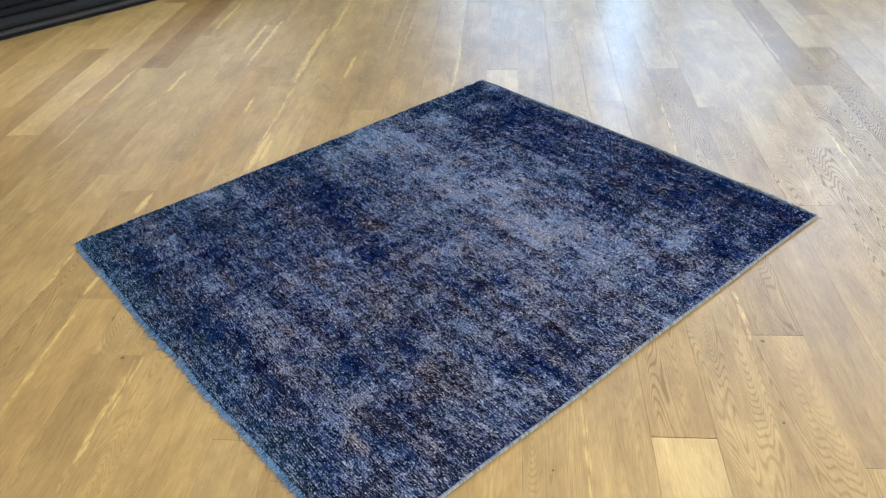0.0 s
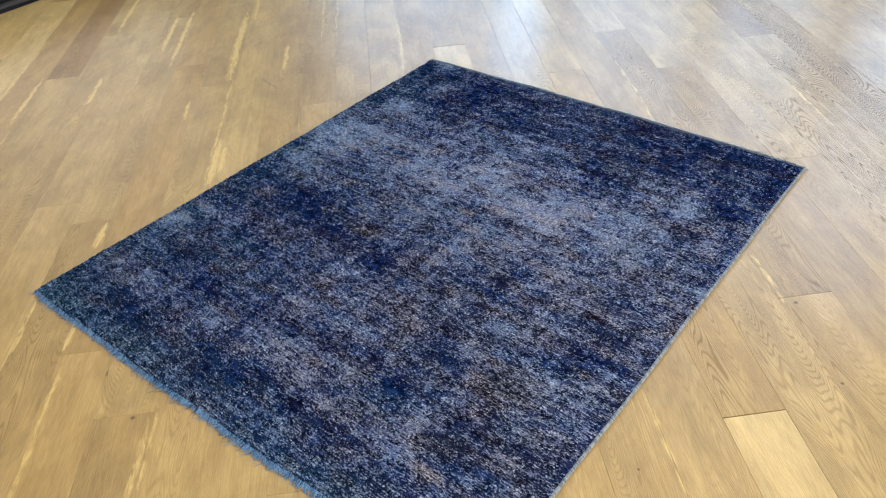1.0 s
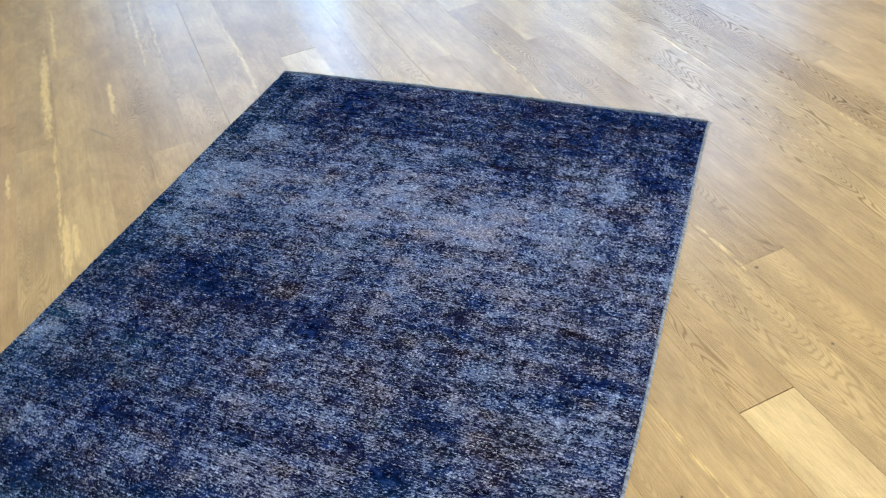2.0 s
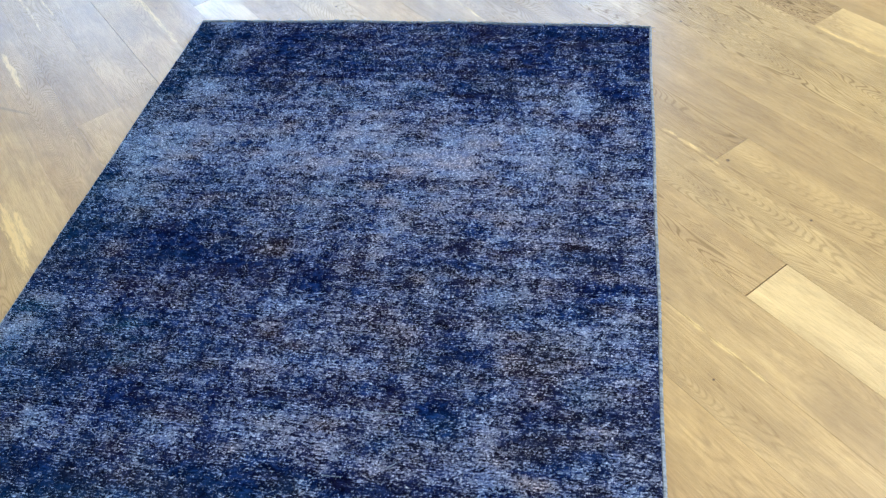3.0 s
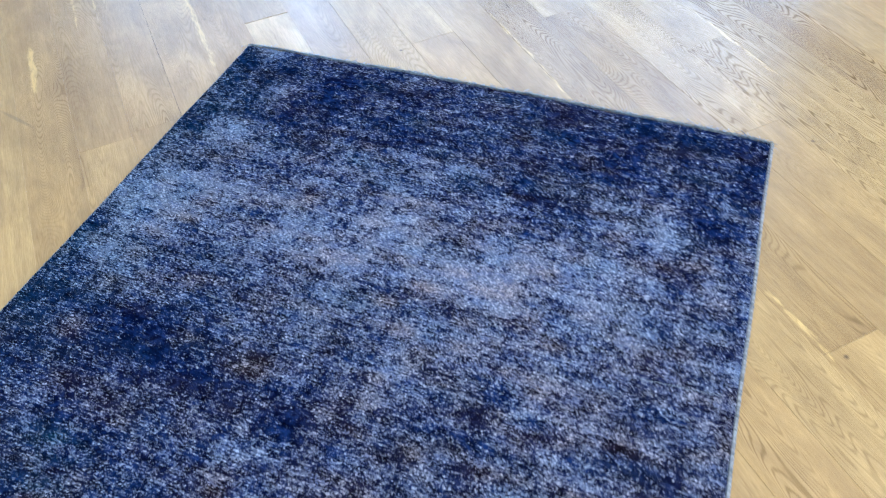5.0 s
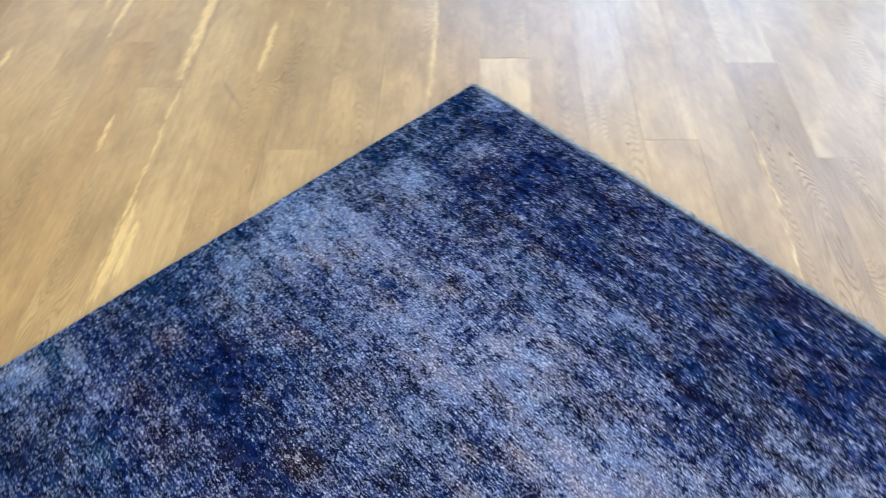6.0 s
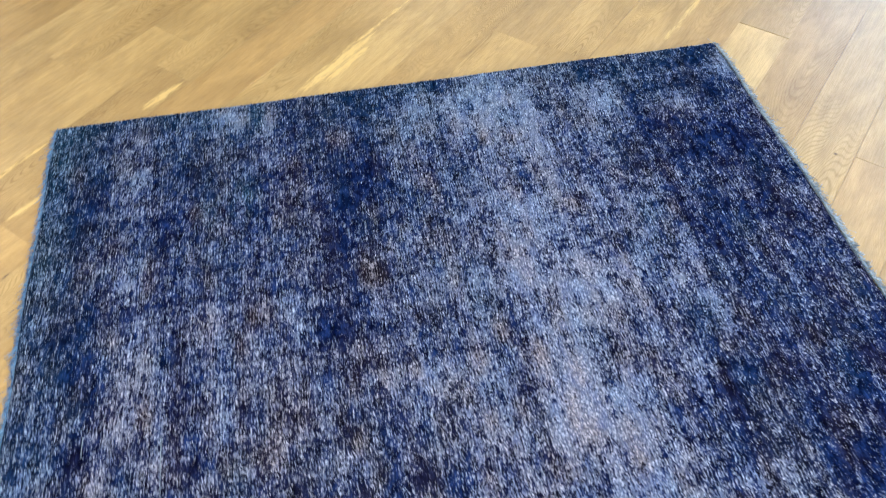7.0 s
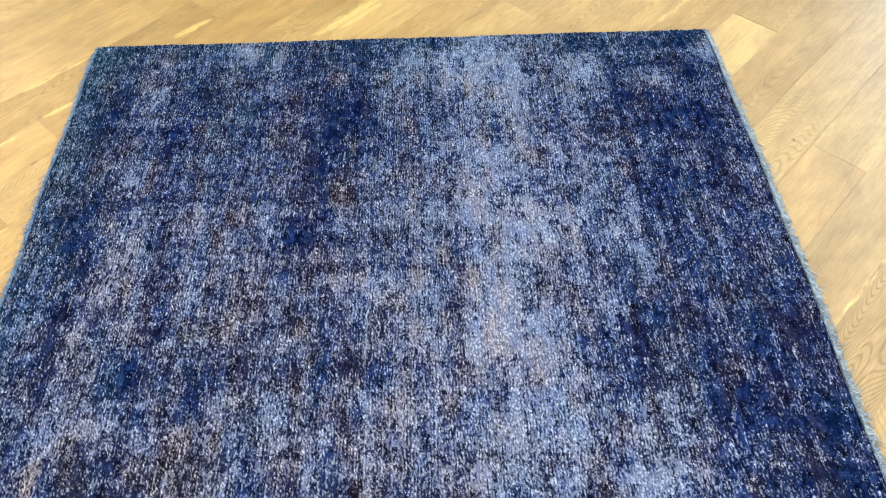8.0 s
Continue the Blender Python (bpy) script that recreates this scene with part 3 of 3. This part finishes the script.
RUST_A = [(0.23, -0.15, 0.05, 0.04, 0.5), (1.17, -0.19, 0.04, 0.04, 0.7), (1.11, -0.29, 0.05, 0.04, 0.8), (0.33, -0.33, 0.04, 0.04, 0.8), (1.18, -0.46, 0.05, 0.04, 0.7), (0.25, -0.78, 0.05, 0.02, 0.5),
        (0.08, -0.80, 0.05, 0.02, 0.6), (1.39, -0.94, 0.04, 0.02, 0.8), (1.25, -0.95, 0.10, 0.02, 0.9), (0.45, -0.97, 0.04, 0.02, 0.6), (0.52, -0.98, 0.04, 0.03, 0.7), (1.35, -0.99, 0.05, 0.02, 0.6),
        (0.84, -1.03, 0.07, 0.03, 0.6), (1.23, -1.04, 0.04, 0.02, 0.7), (0.93, -1.07, 0.07, 0.03, 0.5), (0.33, -1.08, 0.06, 0.02, 0.5), (1.38, -1.12, 0.03, 0.03, 0.7), (1.01, -1.12, 0.02, 0.03, 1.0)]
RUST_B = [(1.26, -1.22, 0.03, 0.02, 0.6), (0.19, -1.25, 0.03, 0.02, 0.7), (1.29, -1.29, 0.03, 0.02, 0.6), (0.10, -1.31, 0.04, 0.02, 0.7), (0.94, -1.36, 0.06, 0.02, 0.6), (0.21, -1.36, 0.04, 0.02, 0.6),
        (1.25, -1.37, 0.03, 0.03, 0.8), (1.11, -1.41, 0.03, 0.01, 0.9), (1.31, -1.42, 0.03, 0.02, 0.6), (0.90, -1.44, 0.04, 0.02, 0.5), (0.20, -1.45, 0.03, 0.01, 0.7), (0.33, -1.46, 0.03, 0.02, 0.7),
        (0.54, -1.49, 0.03, 0.02, 0.6), (1.20, -1.49, 0.08, 0.01, 0.6), (0.77, -1.52, 0.03, 0.02, 0.7), (0.67, -1.53, 0.02, 0.02, 0.8), (0.88, -1.54, 0.03, 0.01, 0.6), (0.65, -1.57, 0.02, 0.02, 0.8)]
SEA = [(0.81, -0.36, 0.05, 0.04, 0.4), (0.56, -0.38, 0.15, 0.04, 0.3), (1.17, -0.49, 0.03, 0.03, 0.4), (0.05, -1.23, 0.06, 0.02, 0.7), (0.34, -1.27, 0.06, 0.03, 1.0), (1.16, -1.32, 0.03, 0.02, 0.5),
        (0.36, -1.34, 0.04, 0.03, 0.6), (0.06, -1.34, 0.04, 0.04, 0.6), (0.22, -1.52, 0.04, 0.03, 0.5), (0.49, -1.56, 0.03, 0.02, 0.5)]
# broad paler and darker clouds of the dye: place, reach, amount in stops
CLOUDS = [(1.05, -0.85, 0.24, 0.53), (0.35, -1.15, 0.24, -0.49), (0.60, -1.05, 0.11, -0.40), (0.95, -1.50, 0.24, 0.26), (0.80, -0.80, 0.11, 0.27), (0.95, -1.05, 0.11, -0.27), (1.20, -1.05, 0.11, 0.25), (0.25, -0.70, 0.24, 0.17), (0.35, -1.70, 0.24, -0.24), (0.75, -1.35, 0.11, 0.20), (1.35, -1.35, 0.11, 0.23), (0.15, -1.15, 0.11, -0.21), (1.35, -0.25, 0.16, -0.20), (1.05, -0.40, 0.11, -0.20), (0.25, -0.20, 0.11, 0.20), (0.75, -0.35, 0.16, 0.13), (0.60, -1.05, 0.11, -0.29), (1.15, -0.30, 0.16, -0.27), (0.95, -0.80, 0.16, 0.20), (0.05, -0.35, 0.16, -0.20), (0.95, -1.05, 0.11, -0.19), (0.15, -1.20, 0.11, -0.20), (1.40, -1.10, 0.11, -0.18), (1.20, -1.05, 0.11, 0.16)]


def soft_noise(rng, rows, cols, step_y, step_x):
    """Smooth random field on a grid, with its own coarseness each way."""
    gy, gx = int(rows / step_y) + 3, int(cols / step_x) + 3
    g = rng.standard_normal((gy, gx))
    y, x = np.arange(rows) / step_y, np.arange(cols) / step_x
    iy, ix = y.astype(int), x.astype(int)
    fy, fx = y - iy, x - ix
    fy, fx = (fy * fy * (3 - 2 * fy))[:, None], (fx * fx * (3 - 2 * fx))[None]
    a, b = g[iy][:, ix], g[iy][:, ix + 1]
    c, d = g[iy + 1][:, ix], g[iy + 1][:, ix + 1]
    return (a * (1 - fx) + b * fx) * (1 - fy) + (c * (1 - fx) + d * fx) * fy


def rug_point(s, t):
    """Place on the rug for s across (0 to 1) and t from the far end (0 to 1); its near end runs a little out of square."""
    near_end = -LONG + 0.055 * s ** 1.6
    x = WIDE * s + 0.0012 * np.sin(19 * t + 2 * s)
    y = near_end * t + 0.010 * np.sin(np.pi * s) * (1 - t) + 0.002 * np.sin(23 * s + 3 * t)
    return x, y


def dye_map(rng, px, py, cell):
    rows, cols = px.shape
    light = 0.405 + 0.022 * soft_noise(rng, rows, cols, 0.04 / cell, 0.055 / cell) + 0.040 * soft_noise(rng, rows, cols, 0.016 / cell, 0.024 / cell)
    light += 0.030 * soft_noise(rng, rows, cols, 0.006 / cell, 0.018 / cell)
    # bands of one dye bath, and rows of wear along the weft
    light += 0.022 * soft_noise(rng, rows, cols, 0.022 / cell, 0.7 / cell) + 0.022 * soft_noise(rng, rows, cols, 0.008 / cell, 0.25 / cell)
    light += 0.024 * soft_noise(rng, rows, cols, 0.5 / cell, 0.03 / cell) + 0.020 * soft_noise(rng, rows, cols, 0.2 / cell, 0.009 / cell)
    light += 0.042 * np.exp(-(((py + 0.62) / 0.12) ** 2)) - 0.05 * np.exp(-(((py + 0.12) / 0.14) ** 2)) - 0.03 * np.exp(-(((py + 1.62) / 0.25) ** 2))
    ragged = 1 + 0.45 * soft_noise(rng, rows, cols, 0.02 / cell, 0.04 / cell) + 0.35 * soft_noise(rng, rows, cols, 0.007 / cell, 0.012 / cell)
    for patches, gain in ((LIGHT_A + LIGHT_B + LIGHT_C, 0.175), (DARK_A + DARK_B + DARK_C + DARK_D, -0.15)):
        for x, y, sx, sy, much in patches:
            light += gain * much * ragged * np.exp(-(((px - x) / (1.15 * sx)) ** 2) - ((py - y) / (1.25 * sy)) ** 2)
    for x, y, size, much in CLOUDS:
        light += 0.085 * much * np.exp(-((px - x) ** 2 + (py - y) ** 2) / size ** 2)
    light = np.where(light < 0.38, 0.38 + 0.8 * (light - 0.38), light)
    brown = 0.24 + 0.20 * np.clip((px - 0.4) / 0.8, 0, 1) * np.clip((-0.5 - py) / 0.3, 0, 1) + 0.28 * soft_noise(rng, rows, cols, 0.03 / cell, 0.06 / cell)
    teal = 0.04 + 0.13 * soft_noise(rng, rows, cols, 0.05 / cell, 0.09 / cell)
    teal += 0.4 * np.exp(-((px / 0.20) ** 2)) + 0.65 * np.exp(-(((py + LONG) / 0.10) ** 2))
    for x, y, sx, sy, much in RUST_A + RUST_B:
        brown += 0.30 * much * ragged * np.exp(-(((px - x) / sx) ** 2) - ((py - y) / sy) ** 2)
    for x, y, sx, sy, much in DARK_A + DARK_B + DARK_C + DARK_D:
        brown -= 0.35 * much * np.exp(-(((px - x) / sx) ** 2) - ((py - y) / sy) ** 2)
    for x, y, sx, sy, much in SEA:
        teal += 0.8 * much * ragged * np.exp(-(((px - x) / sx) ** 2) - ((py - y) / sy) ** 2)
    return light, np.clip(brown, 0, 1), np.clip(teal, 0, 1)


def rug_pile():
    """The pile as a fine sheet with tufted relief and a rounded rim down to the floor."""
    rng = np.random.default_rng(7)
    cell = 0.0023
    cols, rows = int(WIDE / cell), int(LONG / cell)
    s, t = np.meshgrid(np.linspace(0, 1, cols), np.linspace(0, 1, rows))
    px, py = rug_point(s, t)
    light, brown, teal = dye_map(rng, px, py, cell)
    knot = np.clip(soft_noise(rng, rows, cols, 1.0, 1.7), -2, 2)
    z = PILE + 0.0007 * soft_noise(rng, rows, cols, 12, 14) - 0.0015 * knot - 0.001 * (light - 0.4)
    rim = np.minimum(np.minimum(np.arange(cols)[None], np.arange(cols)[::-1][None]), np.minimum(np.arange(rows)[:, None], np.arange(rows)[::-1][:, None]))
    z *= 0.55 + 0.45 * np.clip(np.minimum(-py + 0.01 * np.sin(np.pi * s), (1 - t) * LONG) / 0.014, 0, 1)
    z = np.where(rim == 0, 0.0005, np.where(rim == 1, 0.72 * z, z))
    co = np.stack([px, py, z], -1).reshape(-1, 3)
    i = (np.arange(rows - 1)[:, None] * cols + np.arange(cols - 1)[None]).ravel()
    quads = np.stack([i, i + cols, i + cols + 1, i + 1], -1)
    mesh = bpy.data.meshes.new("wool_face")
    mesh.vertices.add(len(co))
    mesh.vertices.foreach_set("co", co.ravel())
    mesh.loops.add(quads.size)
    mesh.loops.foreach_set("vertex_index", quads.ravel().astype(np.int32))
    mesh.polygons.add(len(quads))
    mesh.polygons.foreach_set("loop_start", np.arange(0, quads.size, 4, dtype=np.int32))
    mesh.polygons.foreach_set("use_smooth", np.ones(len(quads), bool))
    mesh.update(calc_edges=True)
    dye = mesh.attributes.new("dye", "FLOAT_COLOR", "POINT")
    rgba = np.stack([light, brown, teal, 0.5 + 0.2 * knot], -1)
    dye.data.foreach_set("color", rgba.ravel().astype(np.float32))
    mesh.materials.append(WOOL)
    return mesh


rug = tagged(new("rug"), "worn overdyed navy blue wool rug with pale blue fringe", "rug")
face = new("wool_face", rug_pile())
face.parent = rug
tagged(face, "mottled navy, lavender and brown wool pile")


def strand(bm, start, way, length, bend, width, lift):
    """A flattened tapering yarn end, lying on the floor."""
    way = Vector(way).normalized()
    side = Vector((-way.y, way.x, 0))
    rings = []
    for k in range(4):
        f = k / 3
        c = Vector(start) + way * length * f + side * bend * f * f + Vector((0, 0, lift * (1 - f) ** 1.5 + 0.0012))
        w = width * (1 - 0.45 * f)
        rings.append([bm.verts.new(c + side * w), bm.verts.new(c + Vector((0, 0, w * 0.9))), bm.verts.new(c - side * w)])
    for a, b in zip(rings, rings[1:]):
        for j in range(3):
            bm.faces.new((a[j], a[(j + 1) % 3], b[(j + 1) % 3], b[j]))
    bm.faces.new(rings[-1])


def fringe(t, outward, reach, seed, curl, n, fluff):
    """A woven end strip and its short cut warps."""
    rng = random.Random(seed)
    bm = bmesh.new()
    for k in range(n):
        s = (k + rng.uniform(0.1, 0.9)) / n
        x, y = (float(v) for v in rug_point(np.float64(s), np.float64(t)))
        tuft = 0.95 + 0.08 * math.sin(s * 61 + seed) * math.sin(s * 23 + 1) + 0.10 * math.sin(s * 211 + 3 * seed) * math.sin(s * 97)
        length = reach(s) * tuft * rng.uniform(0.68, 1.08)
        if rng.random() < 0.012:
            length *= rng.uniform(1.15, 1.4)
        strand(bm, (x, y - outward * 0.004, 0), (rng.gauss(0, curl), outward, 0), length + 0.004, rng.gauss(0, 0.03 * curl), rng.uniform(0.0009, 0.0018), rng.uniform(0.002, fluff))
    return bm


part("fringe", fringe(0.0, 1, lambda s: 0.015 + 0.003 * math.sin(math.pi * s), 3, 0.5, 1700, 0.014), GREY_YARN, rug, "short pale grey-blue cut fringe")
part("fringe", fringe(1.0, -1, lambda s: 0.008 + 0.004 * s, 4, 0.5, 1500, 0.008), BLUE_YARN, rug, "short pale blue cut fringe")


def selvedge(s, outward):
    """The overcast side: yarn wound round the edge in slanting turns."""
    rng = random.Random(9 + outward)
    bm = bmesh.new()
    turns, sides = 520, 6
    for k in range(turns):
        t = (k + 0.5) / turns
        x, y = (float(v) for v in rug_point(np.float64(s), np.float64(t)))
        r = (0.0045 if outward > 0 else 0.0026) * rng.uniform(0.88, 1.1)
        half = 0.62 * LONG / turns
        rings = []
        for dy, f in ((-half, 0.72), (0.0, 1.0), (half, 0.72)):
            ring = []
            for j in range(sides):
                a = math.tau * j / sides
                ring.append(bm.verts.new((x + outward * 0.001 + r * f * math.cos(a) * 1.05, y + dy + 0.0012 * math.sin(a), 1.25 * r + r * f * math.sin(a))))
            rings.append(ring)
        for a, b in zip(rings, rings[1:]):
            for j in range(sides):
                bm.faces.new((a[j], a[(j + 1) % sides], b[(j + 1) % sides], b[j]))
        bm.faces.new(rings[0][::-1])
        bm.faces.new(rings[-1])
    return bm


for s, outward in ((0.0, -1), (1.0, 1)):
    part("selvedge", selvedge(s, outward), EDGE_YARN, rug, "overcast grey-blue side binding")


for x, y, turn, long, thick in ((1.319, -0.784, 0.07, 0.15, 0.0009), (0.99, -1.527, 0.5, 0.02, 0.0011), (0.892, -1.417, 0.02, 0.13, 0.0008),
                                (0.867, -1.557, -0.05, 0.04, 0.001), (0.41, -0.876, -0.07, 0.04, 0.0008)):
    bm = bmesh.new()
    strand(bm, (x, y, PILE + 0.0022), (math.cos(turn), math.sin(turn), 0), long, 0.003, thick, 0.0)
    part("loose_thread", bm, GREY_YARN, rug, "loose pale thread on the pile")


# ---- the stack of dark rugs by the wall ----
def folded_rug(name, low, high, layers, material, label, seed):
    """A rug folded flat: rounded fold along the front, slightly wavy, with its layers showing."""
    rng = random.Random(seed)
    holder = tagged(new(name), label, "rug", group="stacked dark rugs")
    holder.location = (low[0], low[1], low[2])
    deep, long, high_z = (b - a for a, b in zip(low, high))
    each = high_z / layers
    for layer in range(layers):
        bm = bmesh.new()
        steps = 40
        sag, phase = rng.uniform(0.003, 0.008), rng.uniform(0, 6)
        rings = []
        for k in range(steps + 1):
            y = long * k / steps
            wave = sag * math.sin(y * 3.1 + phase) + 0.4 * sag * math.sin(y * 9.7 + 2 * phase)
            ring = []
            for a in range(-4, 5):
                g = a / 4 * math.pi / 2
                ring.append(bm.verts.new((deep - each * 0.5 + each * 0.5 * math.cos(g) + wave, y, each * (layer + 0.5) + each * 0.485 * math.sin(g))))
            ring.append(bm.verts.new((0, y, each * (layer + 0.985))))
            ring.append(bm.verts.new((0, y, each * (layer + 0.015))))
            rings.append(ring)
        for a, b in zip(rings, rings[1:]):
            for j in range(len(a)):
                f = bm.faces.new((a[j], b[j], b[(j + 1) % len(a)], a[(j + 1) % len(a)]))
                f.smooth = True
        bm.faces.new(rings[0])
        bm.faces.new(rings[-1][::-1])
        part("fold", bm, material, holder)
    return holder


FRONT_X = -2.33
# added black slab: the shadow line below the grey rug, made as a shape
folded_rug("folded_rug", (-3.9, -2.6, 0.0), (FRONT_X + 0.004, 0.9, 0.012), 1, CHARCOAL, "thin black slab that stands in for the shadow under the stack", 5)
folded_rug("folded_rug", (-3.9, -2.6, 0.0125), (FRONT_X, 0.9, 0.036), 1, GREY_BACK, "thin grey rug lying flat below a stack of dark rugs", 1)
folded_rug("folded_rug", (-3.9, -2.55, 0.0365), (FRONT_X - 0.01, 0.85, 0.1), 1, SLATE, "slate grey rug folded in a stack", 2)
folded_rug("folded_rug", (-3.9, -2.58, 0.1005), (FRONT_X - 0.03, 0.88, 0.19), 2, CHARCOAL, "charcoal black rug folded in a stack", 3)
folded_rug("folded_rug", (-3.9, -2.52, 0.1905), (FRONT_X - 0.02, 0.82, 0.28), 2, CHARCOAL, "charcoal black rug folded on top of a stack", 4)
